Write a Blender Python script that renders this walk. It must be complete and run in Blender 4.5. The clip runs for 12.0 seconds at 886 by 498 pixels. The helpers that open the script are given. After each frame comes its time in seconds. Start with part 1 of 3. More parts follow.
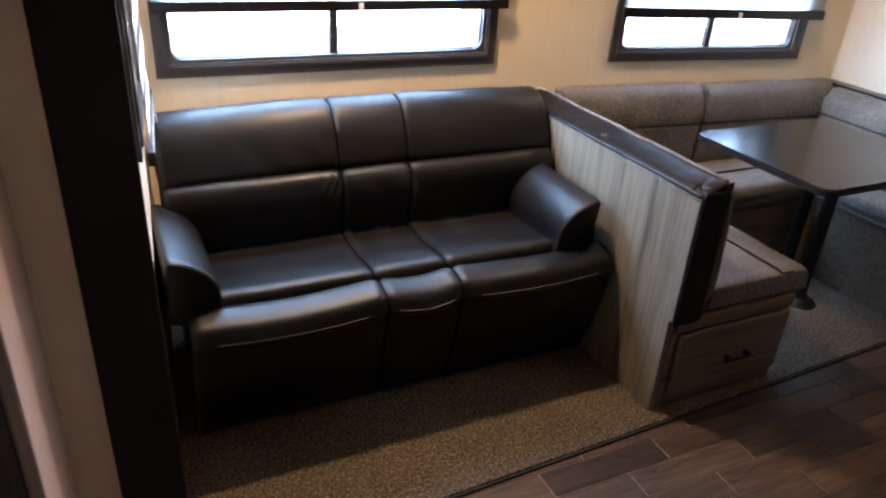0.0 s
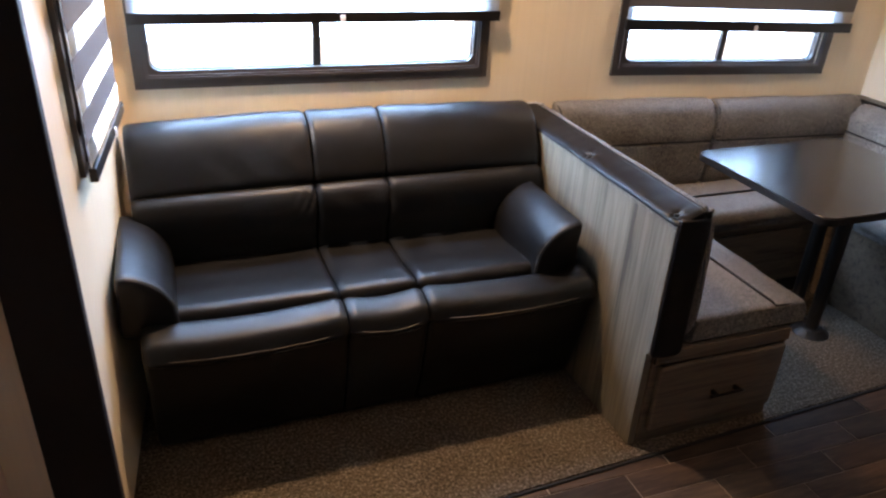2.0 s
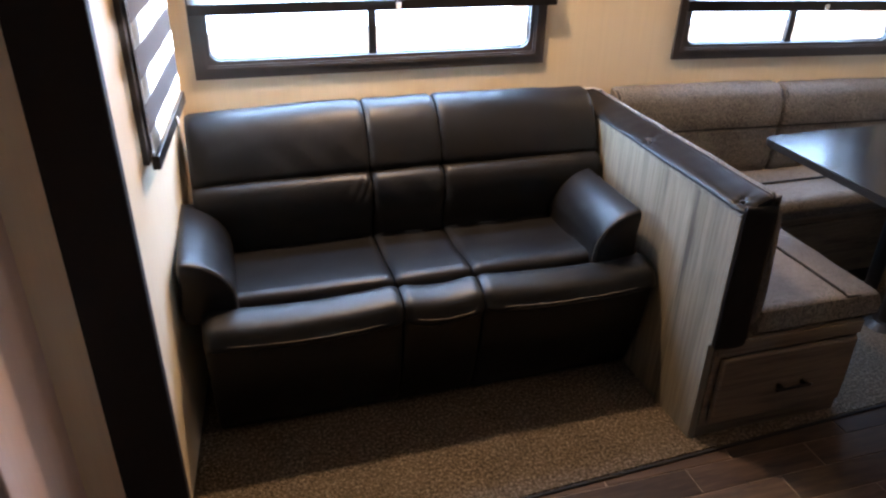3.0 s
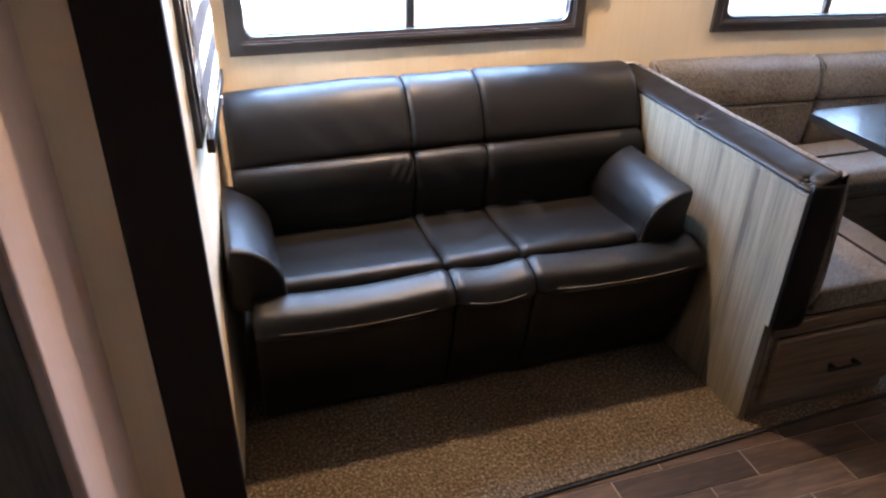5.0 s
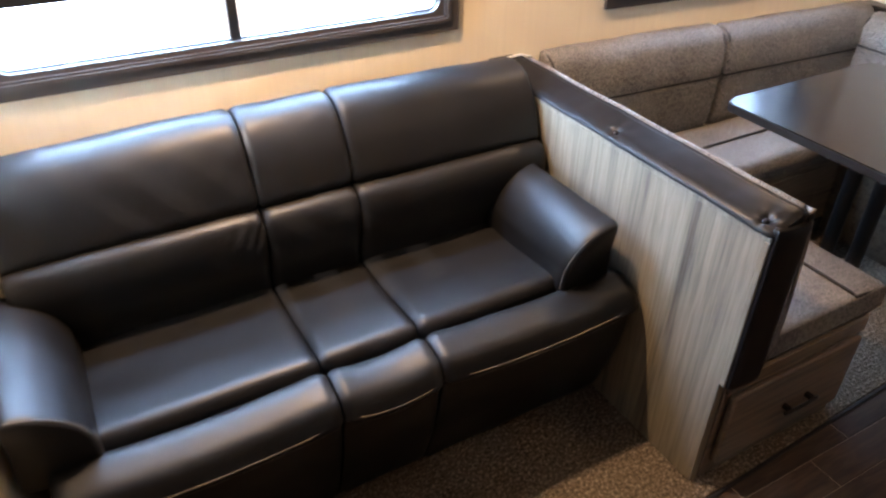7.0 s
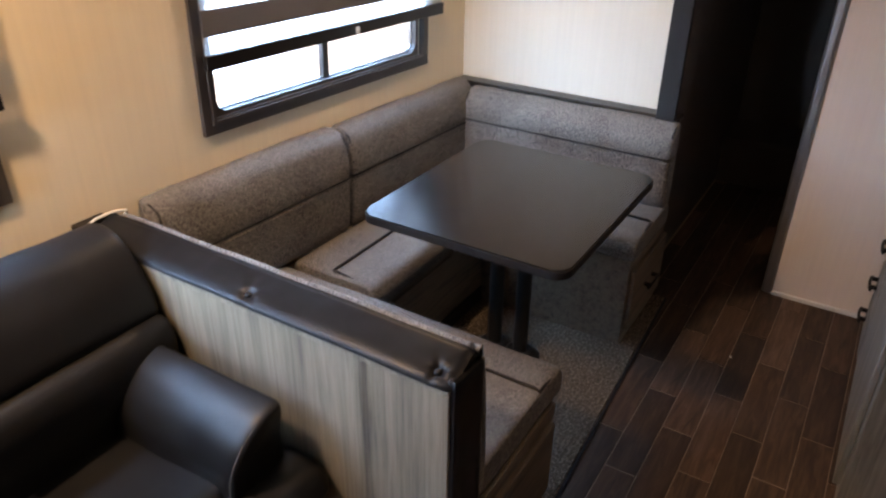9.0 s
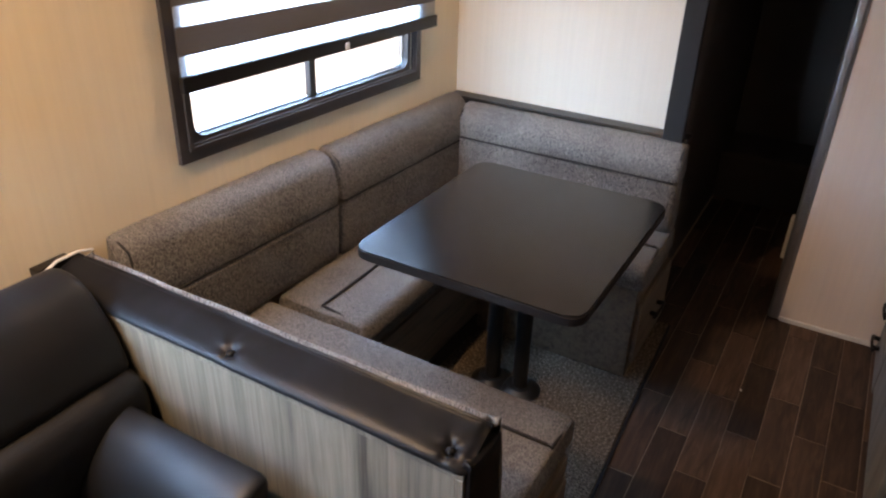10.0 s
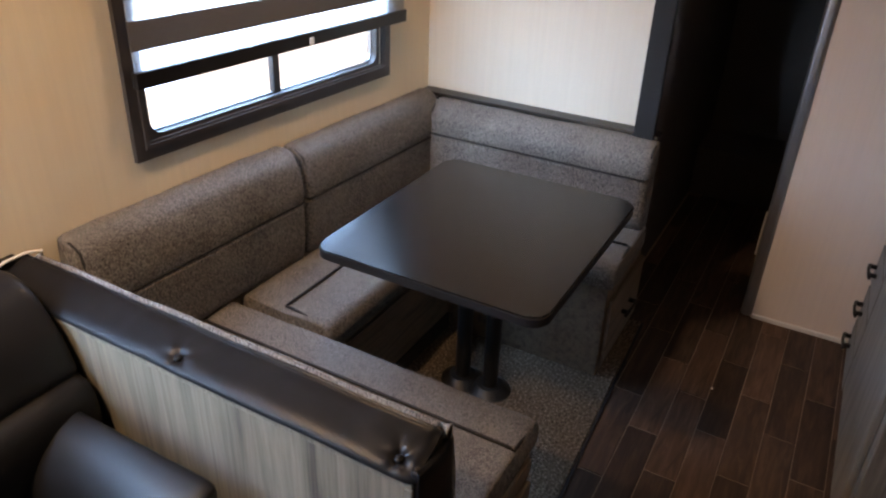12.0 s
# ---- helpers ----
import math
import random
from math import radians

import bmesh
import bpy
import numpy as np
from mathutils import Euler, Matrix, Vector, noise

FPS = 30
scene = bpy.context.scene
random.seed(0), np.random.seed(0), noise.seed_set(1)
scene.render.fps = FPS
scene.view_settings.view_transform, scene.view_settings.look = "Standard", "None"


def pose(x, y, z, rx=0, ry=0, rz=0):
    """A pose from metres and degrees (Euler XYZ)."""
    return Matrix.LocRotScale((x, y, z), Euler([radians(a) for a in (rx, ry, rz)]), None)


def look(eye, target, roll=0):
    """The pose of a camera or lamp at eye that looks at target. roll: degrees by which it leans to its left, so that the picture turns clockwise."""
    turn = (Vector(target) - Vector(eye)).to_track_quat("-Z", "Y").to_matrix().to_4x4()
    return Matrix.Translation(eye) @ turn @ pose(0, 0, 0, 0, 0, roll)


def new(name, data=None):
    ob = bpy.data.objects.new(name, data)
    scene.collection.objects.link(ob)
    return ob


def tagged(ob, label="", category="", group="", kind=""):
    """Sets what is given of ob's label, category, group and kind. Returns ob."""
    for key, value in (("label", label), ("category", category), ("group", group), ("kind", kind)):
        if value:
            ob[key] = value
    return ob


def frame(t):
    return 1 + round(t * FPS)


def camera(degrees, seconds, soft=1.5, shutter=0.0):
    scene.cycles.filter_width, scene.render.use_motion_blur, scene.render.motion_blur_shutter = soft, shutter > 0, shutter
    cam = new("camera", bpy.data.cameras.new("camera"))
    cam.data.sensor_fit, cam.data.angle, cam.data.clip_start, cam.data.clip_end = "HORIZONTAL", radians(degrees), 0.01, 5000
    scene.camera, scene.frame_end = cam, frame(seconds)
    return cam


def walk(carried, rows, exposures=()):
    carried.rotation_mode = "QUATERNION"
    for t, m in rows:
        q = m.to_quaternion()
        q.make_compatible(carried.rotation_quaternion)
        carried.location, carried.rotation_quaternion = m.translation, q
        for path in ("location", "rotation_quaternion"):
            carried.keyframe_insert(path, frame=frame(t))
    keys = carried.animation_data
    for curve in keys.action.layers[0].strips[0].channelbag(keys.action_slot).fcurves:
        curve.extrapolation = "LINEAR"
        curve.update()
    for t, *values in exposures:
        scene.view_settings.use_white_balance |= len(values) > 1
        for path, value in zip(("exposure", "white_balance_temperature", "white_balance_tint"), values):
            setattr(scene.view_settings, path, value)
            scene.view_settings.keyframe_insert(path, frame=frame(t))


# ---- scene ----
cam = camera(63.0, 12.0, soft=2.3, shutter=0.4)
PATH = [
    (0, (0.272, 0.295, 1.581), (1.063, 1.886, 0.662), 3.7),
    (0.5, (0.302, 0.308, 1.588), (1.102, 1.892, 0.666), 4.0),
    (1, (0.376, 0.309, 1.604), (1.161, 1.896, 0.675), 3.9),
    (1.5, (0.453, 0.288, 1.624), (1.187, 1.899, 0.693), 3.8),
    (2, (0.548, 0.274, 1.614), (1.2, 1.925, 0.692), 3.2),
    (2.5, (0.562, 0.282, 1.611), (1.126, 1.959, 0.678), 1.9),
    (3, (0.548, 0.284, 1.597), (1.055, 1.97, 0.649), 1.1),
    (3.5, (0.475, 0.3, 1.596), (0.968, 1.981, 0.631), 1.3),
    (3.7, (0.439, 0.312, 1.579), (0.939, 1.994, 0.619), 1.1),
    (5.3, (0.359, 0.446, 1.593), (0.919, 2.058, 0.549), 1.3),
    (5.5, (0.338, 0.489, 1.594), (0.958, 2.064, 0.529), 1.7),
    (6, (0.426, 0.613, 1.582), (1.109, 2.136, 0.481), 1.2),
    (6.5, (0.541, 0.814, 1.62), (1.284, 2.277, 0.475), 0.9),
    (7, (0.607, 0.96, 1.605), (1.416, 2.394, 0.47), 0.6),
    (7.5, (0.618, 1.104, 1.614), (1.672, 2.4, 0.515), 0.6),
    (7.7, (0.619, 1.145, 1.638), (1.785, 2.353, 0.552), 0.8),
    (9.3, (0.991, 1.207, 1.639), (2.493, 2.11, 0.676), 0.8),
    (9.5, (1.007, 1.233, 1.642), (2.515, 2.128, 0.679), 1.0),
    (10, (1.07, 1.331, 1.639), (2.587, 2.204, 0.671), 1.4),
    (10.5, (1.096, 1.376, 1.635), (2.627, 2.216, 0.662), 1.5),
    (11, (1.109, 1.345, 1.633), (2.644, 2.173, 0.655), 1.6),
    (11.5, (1.118, 1.32, 1.633), (2.653, 2.149, 0.655), 1.8),
    (12, (1.128, 1.297, 1.636), (2.658, 2.134, 0.656), 1.9),
]
BASE, TINT = 1.36, 20
EXPOSURES = [(t, BASE + e, k, TINT) for t, e, k in ((0.0, 0.16, 7600), (2.5, 0.16, 7600), (3.7, 0.24, 7600), (5.5, 0.70, 7350), (7.0, 0.78, 7700), (7.7, 0.40, 7650), (9.5, 0.10, 7850), (12.0, -0.15, 7800))]
walk(cam, [(t, look(eye, target, roll)) for t, eye, target, roll in PATH], EXPOSURES)

# ---- world, sun, window light ----
world = bpy.data.worlds.new("sky")
scene.world = world
world.use_nodes = True
wn = world.node_tree.nodes
sky = wn.new("ShaderNodeTexSky")
sky.sky_type, sky.sun_disc = "NISHITA", False
SUN_UP, SUN_AT = radians(42), radians(-100)
sky.sun_elevation, sky.sun_rotation = SUN_UP, SUN_AT
wn["Background"].inputs[1].default_value = 0.12
world.node_tree.links.new(sky.outputs[0], wn["Background"].inputs[0])
sun = new("sun", bpy.data.lights.new("sun", "SUN"))
sun.data.energy, sun.data.angle, sun.data.color = 4.0, radians(0.5), (1.0, 0.95, 0.88)
sun.matrix_world = look((0, 0, 0), (-math.sin(SUN_AT) * math.cos(SUN_UP), -math.cos(SUN_AT) * math.cos(SUN_UP), -math.sin(SUN_UP)))


def sky_lamp(name, eye, target, w, h, watts, tint=(0.30, 0.57, 1.0)):
    """Skylight that falls in through a window's opening."""
    lamp = new(name, bpy.data.lights.new(name, "AREA"))
    lamp.data.shape, lamp.data.size, lamp.data.size_y = "RECTANGLE", w, h
    lamp.data.energy, lamp.data.color = watts, tint
    lamp.matrix_world = look(eye, target)
    lamp.data.spread = radians(140)
    return lamp


LAMP_A, LAMP_B, LAMP_L = 15.5, 8.5, 5.6

# ---- materials ----


def mat(name, build):
    m = bpy.data.materials.new(name)
    m.use_nodes = True
    nt = m.node_tree
    build(nt, nt.nodes["Principled BSDF"])
    return m


def node(nt, kind, **sets):
    n = nt.nodes.new(kind)
    for k, v in sets.items():
        n.inputs[k].default_value = v
    return n


def coords(nt, scale=(1, 1, 1), turn=(0, 0, 0)):
    geo = nt.nodes.new("ShaderNodeTexCoord")
    mp = nt.nodes.new("ShaderNodeMapping")
    mp.inputs["Scale"].default_value = scale
    mp.inputs["Rotation"].default_value = turn
    nt.links.new(geo.outputs["Object"], mp.inputs["Vector"])
    return mp.outputs["Vector"]


def noise_of(nt, vec, scale, detail=4.0, rough=0.55, distort=0.0):
    n = node(nt, "ShaderNodeTexNoise", Scale=scale, Detail=detail, Roughness=rough, Distortion=distort)
    nt.links.new(vec, n.inputs["Vector"])
    return n.outputs["Fac"]


def ramp(nt, fac, stops):
    r = nt.nodes.new("ShaderNodeValToRGB")
    els = r.color_ramp.elements
    while len(els) < len(stops):
        els.new(0.5)
    for e, (p, c) in zip(els, stops):
        e.position, e.color = p, (*c, 1)
    nt.links.new(fac, r.inputs["Fac"])
    return r.outputs["Color"]


def mixc(nt, fac, a, b, mode="MIX"):
    m = nt.nodes.new("ShaderNodeMix")
    m.data_type, m.blend_type = "RGBA", mode
    for sock, val in ((m.inputs[0], fac), (m.inputs[6], a), (m.inputs[7], b)):
        if isinstance(val, bpy.types.NodeSocket):
            nt.links.new(val, sock)
        else:
            sock.default_value = val if isinstance(val, float) else (*val, 1)
    return m.outputs[2]


def bump(nt, bsdf, height, strength, distance=0.002, under=None):
    b = node(nt, "ShaderNodeBump", Strength=strength, Distance=distance)
    nt.links.new(height, b.inputs["Height"])
    if under is not None:
        nt.links.new(under, b.inputs["Normal"])
    nt.links.new(b.outputs["Normal"], bsdf.inputs["Normal"])
    return b.outputs["Normal"]


def rough_from(nt, bsdf, fac, lo, hi):
    m = node(nt, "ShaderNodeMapRange")
    m.inputs["To Min"].default_value, m.inputs["To Max"].default_value = lo, hi
    nt.links.new(fac, m.inputs["Value"])
    nt.links.new(m.outputs["Result"], bsdf.inputs["Roughness"])


def plain(color, rough, metal=0.0, grain=60.0, vary=0.12, relief=0.1):
    def build(nt, b):
        v = coords(nt)
        f = noise_of(nt, v, grain)
        g = noise_of(nt, v, 2.5)
        dark = tuple(c * (1 - vary) for c in color)
        light = tuple(min(1, c * (1 + vary)) for c in color)
        c1 = ramp(nt, g, [(0.3, dark), (0.7, light)])
        nt.links.new(c1, b.inputs["Base Color"])
        b.inputs["Metallic"].default_value = metal
        rough_from(nt, b, f, rough * 0.85, min(1, rough * 1.15))
        bump(nt, b, f, relief, 0.0006)
    return build


def wallboard(color):
    """Vinyl-faced wallboard: cream with faint vertical streaks, as on trailer walls."""
    def build(nt, b):
        streak = noise_of(nt, coords(nt, (70, 70, 2.0)), 1.0, 5)
        blot = noise_of(nt, coords(nt), 3.0)
        weave = noise_of(nt, coords(nt, (400, 400, 90)), 1.0, 2)
        a = ramp(nt, streak, [(0.3, tuple(c * 0.93 for c in color)), (0.7, color)])
        c = mixc(nt, 0.25, a, ramp(nt, blot, [(0.3, tuple(c * 0.88 for c in color)), (0.7, color)]))
        nt.links.new(c, b.inputs["Base Color"])
        rough_from(nt, b, blot, 0.42, 0.58)
        bump(nt, b, weave, 0.08, 0.0005)
    return build


def leather(nt, b):
    v = coords(nt)
    cells = node(nt, "ShaderNodeTexVoronoi", Scale=420.0)
    nt.links.new(v, cells.inputs["Vector"])
    creases = noise_of(nt, coords(nt, (1, 1, 1)), 9.0, 6, 0.6, 1.5)
    worn = noise_of(nt, v, 4.0)
    c = ramp(nt, worn, [(0.3, (0.0060, 0.0060, 0.0065)), (0.75, (0.0105, 0.0104, 0.0110))])
    nt.links.new(c, b.inputs["Base Color"])
    rough_from(nt, b, worn, 0.36, 0.46)
    n1 = bump(nt, b, cells.outputs["Distance"], 0.12, 0.0006)
    n2 = bump(nt, b, creases, 0.10, 0.004, n1)
    bump(nt, b, noise_of(nt, v, 38.0, 4, 0.6, 0.8), 0.10, 0.002, n2)
    b.inputs["Specular IOR Level"].default_value = 0.28


def vinyl_black(nt, b):
    v = coords(nt)
    creases = noise_of(nt, v, 14.0, 5, 0.6, 1.0)
    fine = noise_of(nt, v, 500.0, 2)
    b.inputs["Specular IOR Level"].default_value = 0.22
    nt.links.new(ramp(nt, creases, [(0.3, (0.0045, 0.0045, 0.005)), (0.7, (0.008, 0.008, 0.009))]), b.inputs["Base Color"])
    rough_from(nt, b, creases, 0.34, 0.43)
    n1 = bump(nt, b, fine, 0.05, 0.0004)
    bump(nt, b, creases, 0.08, 0.003, n1)


def grey_wood(stretch, tone, contrast=1.0):
    """Limed grey plank print: pale ground, dark streaks along one axis."""
    def build(nt, b):
        v = coords(nt, stretch)
        warp = noise_of(nt, v, 1.0, 6, 0.6, 0.6)
        fine = noise_of(nt, coords(nt, tuple(s * 4 for s in stretch)), 1.0, 4, 0.7)
        pale = tuple(c * 1.5 for c in tone)
        mid = tone
        dark = tuple(c * (1 - 0.55 * contrast) for c in tone)
        c = ramp(nt, warp, [(0.32, dark), (0.46, mid), (0.58, pale), (0.70, mid)])
        c = mixc(nt, 0.35, c, ramp(nt, fine, [(0.35, dark), (0.6, pale)]))
        nt.links.new(c, b.inputs["Base Color"])
        rough_from(nt, b, fine, 0.42, 0.6)
        bump(nt, b, fine, 0.18, 0.0006)
    return build


def chenille(warm, pale, stretch=(430, 430, 150)):
    """Woven upholstery: slubs of dark and light yarn."""
    def build(nt, b):
        v = coords(nt, stretch)
        slub = noise_of(nt, v, 1.0, 3, 0.7)
        v2 = coords(nt, (stretch[0] * 0.5, stretch[1] * 0.5, stretch[2] * 0.5))
        slub2 = noise_of(nt, v2, 1.0, 2, 0.6)
        blot = noise_of(nt, coords(nt), 7.0, 3)
        dark = tuple(c * 0.12 for c in warm)
        c = ramp(nt, slub, [(0.36, dark), (0.49, warm), (0.62, pale)])
        c2 = ramp(nt, slub2, [(0.38, dark), (0.6, pale)])
        c = mixc(nt, 0.3, c, c2)
        c = mixc(nt, 0.12, c, ramp(nt, blot, [(0.35, dark), (0.65, pale)]))
        nt.links.new(c, b.inputs["Base Color"])
        b.inputs["Roughness"].default_value = 0.9
        b.inputs["Sheen Weight"].default_value = 0.08
        bump(nt, b, slub, 0.65, 0.0018)
    return build


def carpet_pile(nt, b):
    v = coords(nt)
    tuft = node(nt, "ShaderNodeTexVoronoi", Scale=130.0)
    nt.links.new(v, tuft.inputs["Vector"])
    fleck = noise_of(nt, v, 105.0, 3, 0.75)
    blot = noise_of(nt, v, 6.0, 4)
    c = ramp(nt, fleck, [(0.34, (0.026, 0.020, 0.014)), (0.5, (0.105, 0.082, 0.061)), (0.66, (0.34, 0.275, 0.215))])
    c = mixc(nt, 0.3, c, ramp(nt, blot, [(0.3, (0.06, 0.045, 0.03)), (0.7, (0.17, 0.13, 0.09))]))
    nt.links.new(c, b.inputs["Base Color"])
    b.inputs["Roughness"].default_value = 0.97
    b.inputs["Specular IOR Level"].default_value = 0.1
    bump(nt, b, tuft.outputs["Distance"], 0.9, 0.006)


def plank_print(nt, b):
    """Dark wood-look floor plank; every plank shifts in tone and grain."""
    info = nt.nodes.new("ShaderNodeObjectInfo")
    geo = nt.nodes.new("ShaderNodeTexCoord")
    mp = nt.nodes.new("ShaderNodeMapping")
    mp.inputs["Scale"].default_value = (7, 55, 20)
    comb = nt.nodes.new("ShaderNodeCombineXYZ")
    mul = nt.nodes.new("ShaderNodeMath")
    mul.operation = "MULTIPLY"
    mul.inputs[1].default_value = 37.0
    nt.links.new(info.outputs["Random"], mul.inputs[0])
    for k in ("X", "Y", "Z"):
        nt.links.new(mul.outputs[0], comb.inputs[k])
    nt.links.new(geo.outputs["Object"], mp.inputs["Vector"])
    nt.links.new(comb.outputs[0], mp.inputs["Location"])
    grain = noise_of(nt, mp.outputs["Vector"], 1.0, 6, 0.65, 0.8)
    cloud = noise_of(nt, mp.outputs["Vector"], 0.25, 3)
    c = ramp(nt, grain, [(0.28, (0.020, 0.0135, 0.010)), (0.5, (0.058, 0.039, 0.029)), (0.74, (0.125, 0.088, 0.066))])
    c = mixc(nt, 0.35, c, ramp(nt, cloud, [(0.35, (0.022, 0.015, 0.011)), (0.65, (0.10, 0.066, 0.048))]))
    tone = ramp(nt, info.outputs["Random"], [(0.0, (0.66, 0.60, 0.57)), (1.0, (1.65, 1.46, 1.33))])
    c = mixc(nt, 1.0, c, tone, "MULTIPLY")
    nt.links.new(c, b.inputs["Base Color"])
    rough_from(nt, b, grain, 0.55, 0.72)
    b.inputs["Specular IOR Level"].default_value = 0.30
    bump(nt, b, grain, 0.15, 0.0006)


def glass(nt, b):
    b.inputs["Base Color"].default_value = (0.96, 0.98, 0.98, 1)
    b.inputs["Roughness"].default_value = 0.0
    b.inputs["IOR"].default_value = 1.1
    b.inputs["Transmission Weight"].default_value = 1.0


def band_cloth(nt, b):
    """Dense woven band of a shade: a little light seeps through."""
    out = nt.nodes["Material Output"]
    soft = node(nt, "ShaderNodeBsdfTranslucent")
    soft.inputs["Color"].default_value = (0.42, 0.38, 0.38, 1)
    weave = noise_of(nt, coords(nt, (700, 700, 700)), 1.0, 2)
    nt.links.new(ramp(nt, weave, [(0.3, (0.085, 0.078, 0.078)), (0.7, (0.125, 0.115, 0.112))]), b.inputs["Base Color"])
    b.inputs["Roughness"].default_value = 0.9
    mx = node(nt, "ShaderNodeMixShader")
    mx.inputs[0].default_value = 0.06
    nt.links.new(b.outputs[0], mx.inputs[1])
    nt.links.new(soft.outputs[0], mx.inputs[2])
    nt.links.new(mx.outputs[0], out.inputs["Surface"])


def sheer(nt, b):
    """Sheer gauze of a banded shade: lets most daylight through."""
    out = nt.nodes["Material Output"]
    clear = node(nt, "ShaderNodeBsdfTransparent")
    soft = node(nt, "ShaderNodeBsdfTranslucent")
    soft.inputs["Color"].default_value = (0.9, 0.89, 0.86, 1)
    mx = node(nt, "ShaderNodeMixShader")
    weave = noise_of(nt, coords(nt, (900, 900, 900)), 1.0, 1)
    nt.links.new(ramp(nt, weave, [(0.3, (0.35, 0.35, 0.35)), (0.7, (0.60, 0.60, 0.60))]), mx.inputs[0])
    nt.links.new(clear.outputs[0], mx.inputs[1])
    nt.links.new(soft.outputs[0], mx.inputs[2])
    nt.links.new(mx.outputs[0], out.inputs["Surface"])


CREAM = mat("cream_wallboard", wallboard((0.80, 0.675, 0.49)))
WHITE_BOARD = mat("pale_wallboard", wallboard((0.62, 0.56, 0.46)))
PANEL_WHITE = mat("off_white_panel", wallboard((0.76, 0.66, 0.59)))
# for walls out of view; dark so little light bounces onto the sofa front
KITCHEN = mat("grey_brown_wall", wallboard((0.20, 0.165, 0.13)))
PINKISH = mat("pale_panel", wallboard((0.70, 0.53, 0.47)))
CEILING = mat("ceiling_white", plain((0.78, 0.76, 0.72), 0.7))
LEATHER = mat("black_leather", leather)
VINYL = mat("black_vinyl", vinyl_black)
THREAD = mat("pale_thread", plain((0.17, 0.155, 0.135), 0.9))
BOARD = mat("limed_board", grey_wood((27, 27, 1.1), (0.148, 0.129, 0.096), 1.25))
DRAWER = mat("limed_drawer", grey_wood((2.4, 46, 46), (0.138, 0.104, 0.074), 1.2))
CABINET_GREY = mat("grey_cabinet", grey_wood((30, 30, 2.0), (0.14, 0.132, 0.12), 0.7))
FABRIC = mat("chenille_brown", chenille((0.082, 0.073, 0.064), (0.275, 0.25, 0.225)))
PIPING = mat("dark_piping", plain((0.009, 0.008, 0.008), 0.8))
CARPET = mat("nubby_carpet", carpet_pile)
PLANK = mat("dark_plank", plank_print)
GROUT = mat("pale_joint", plain((0.30, 0.23, 0.17), 0.8, vary=0.3))
BLACK = mat("black_trim", plain((0.013, 0.0120, 0.0125), 0.6))
BLACK.node_tree.nodes["Principled BSDF"].inputs["Specular IOR Level"].default_value = 0.25
DARK_FRAME = mat("dark_window_frame", plain((0.048, 0.041, 0.038), 0.42))
ALU = mat("anodised_strip", plain((0.35, 0.35, 0.36), 0.35, metal=0.9))
BRONZE = mat("dark_bronze", plain((0.02, 0.017, 0.015), 0.35, metal=0.6))
TABLE = mat("dark_laminate", plain((0.009, 0.008, 0.0078), 0.21, grain=300, relief=0.05))
TABLE.node_tree.nodes["Principled BSDF"].inputs["Specular IOR Level"].default_value = 0.26
POST = mat("black_steel", plain((0.012, 0.012, 0.012), 0.4))
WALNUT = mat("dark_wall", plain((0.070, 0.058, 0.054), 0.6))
SHADE_DARK = mat("shade_band", band_cloth)
SHEER = mat("shade_sheer", sheer)
GLASS = mat("window_glass", glass)
def lens_glow(nt, b):
    b.inputs["Base Color"].default_value = (0.9, 0.85, 0.75, 1)
    b.inputs["Emission Color"].default_value = (1.0, 0.66, 0.38, 1)
    b.inputs["Emission Strength"].default_value = 6.0


LENS = mat("lamp_lens", lens_glow)
CLIP = mat("clear_plastic", plain((0.75, 0.73, 0.7), 0.3))
LOT = mat("pale_gravel", plain((0.78, 0.75, 0.70), 0.95, grain=8, vary=0.2))

# ---- mesh helpers ----


def put(name, bm, material, parent=None, smooth=False):
    me = bpy.data.meshes.new(name)
    bmesh.ops.recalc_face_normals(bm, faces=bm.faces)
    for f in bm.faces:
        f.smooth = smooth
    bm.to_mesh(me)
    bm.free()
    me.materials.append(material)
    ob = new(name, me)
    if parent is not None:
        ob.parent = parent
    return ob


def part(name, bm, material, parent, label="", smooth=False):
    ob = put(name, bm, material, parent, smooth)
    return tagged(ob, label) if label else ob


def thing(name, label, category, group="", at=(0, 0, 0)):
    ob = new(name)
    ob.location = at
    ob.empty_display_size = 0.1
    return tagged(ob, label, category, group)


def box(x0, x1, y0, y1, z0, z1, bevel=0.0, seg=2):
    bm = bmesh.new()
    bmesh.ops.create_cube(bm, size=1, matrix=Matrix.Translation(((x0 + x1) / 2, (y0 + y1) / 2, (z0 + z1) / 2)) @ Matrix.Diagonal((x1 - x0, y1 - y0, z1 - z0, 1)))
    if bevel:
        bmesh.ops.bevel(bm, geom=list(bm.edges), offset=bevel, segments=seg, profile=0.5, affect="EDGES", clamp_overlap=True)
    return bm


def structure(name, bm, material, label=""):
    ob = put(name, bm, material)
    return tagged(ob, label, kind="structure")


def smooth_loop(pts, steps=4):
    """A closed Catmull-Rom loop through the corner points of a profile."""
    n, out = len(pts), []
    for i in range(n):
        p0, p1, p2, p3 = (Vector(pts[(i + k) % n]) for k in (-1, 0, 1, 2))
        for s in range(steps):
            t = s / steps
            out.append(0.5 * (2 * p1 + (p2 - p0) * t + (2 * p0 - 5 * p1 + 4 * p2 - p3) * t * t + (3 * p1 - p0 - 3 * p2 + p3) * t ** 3))
    return out


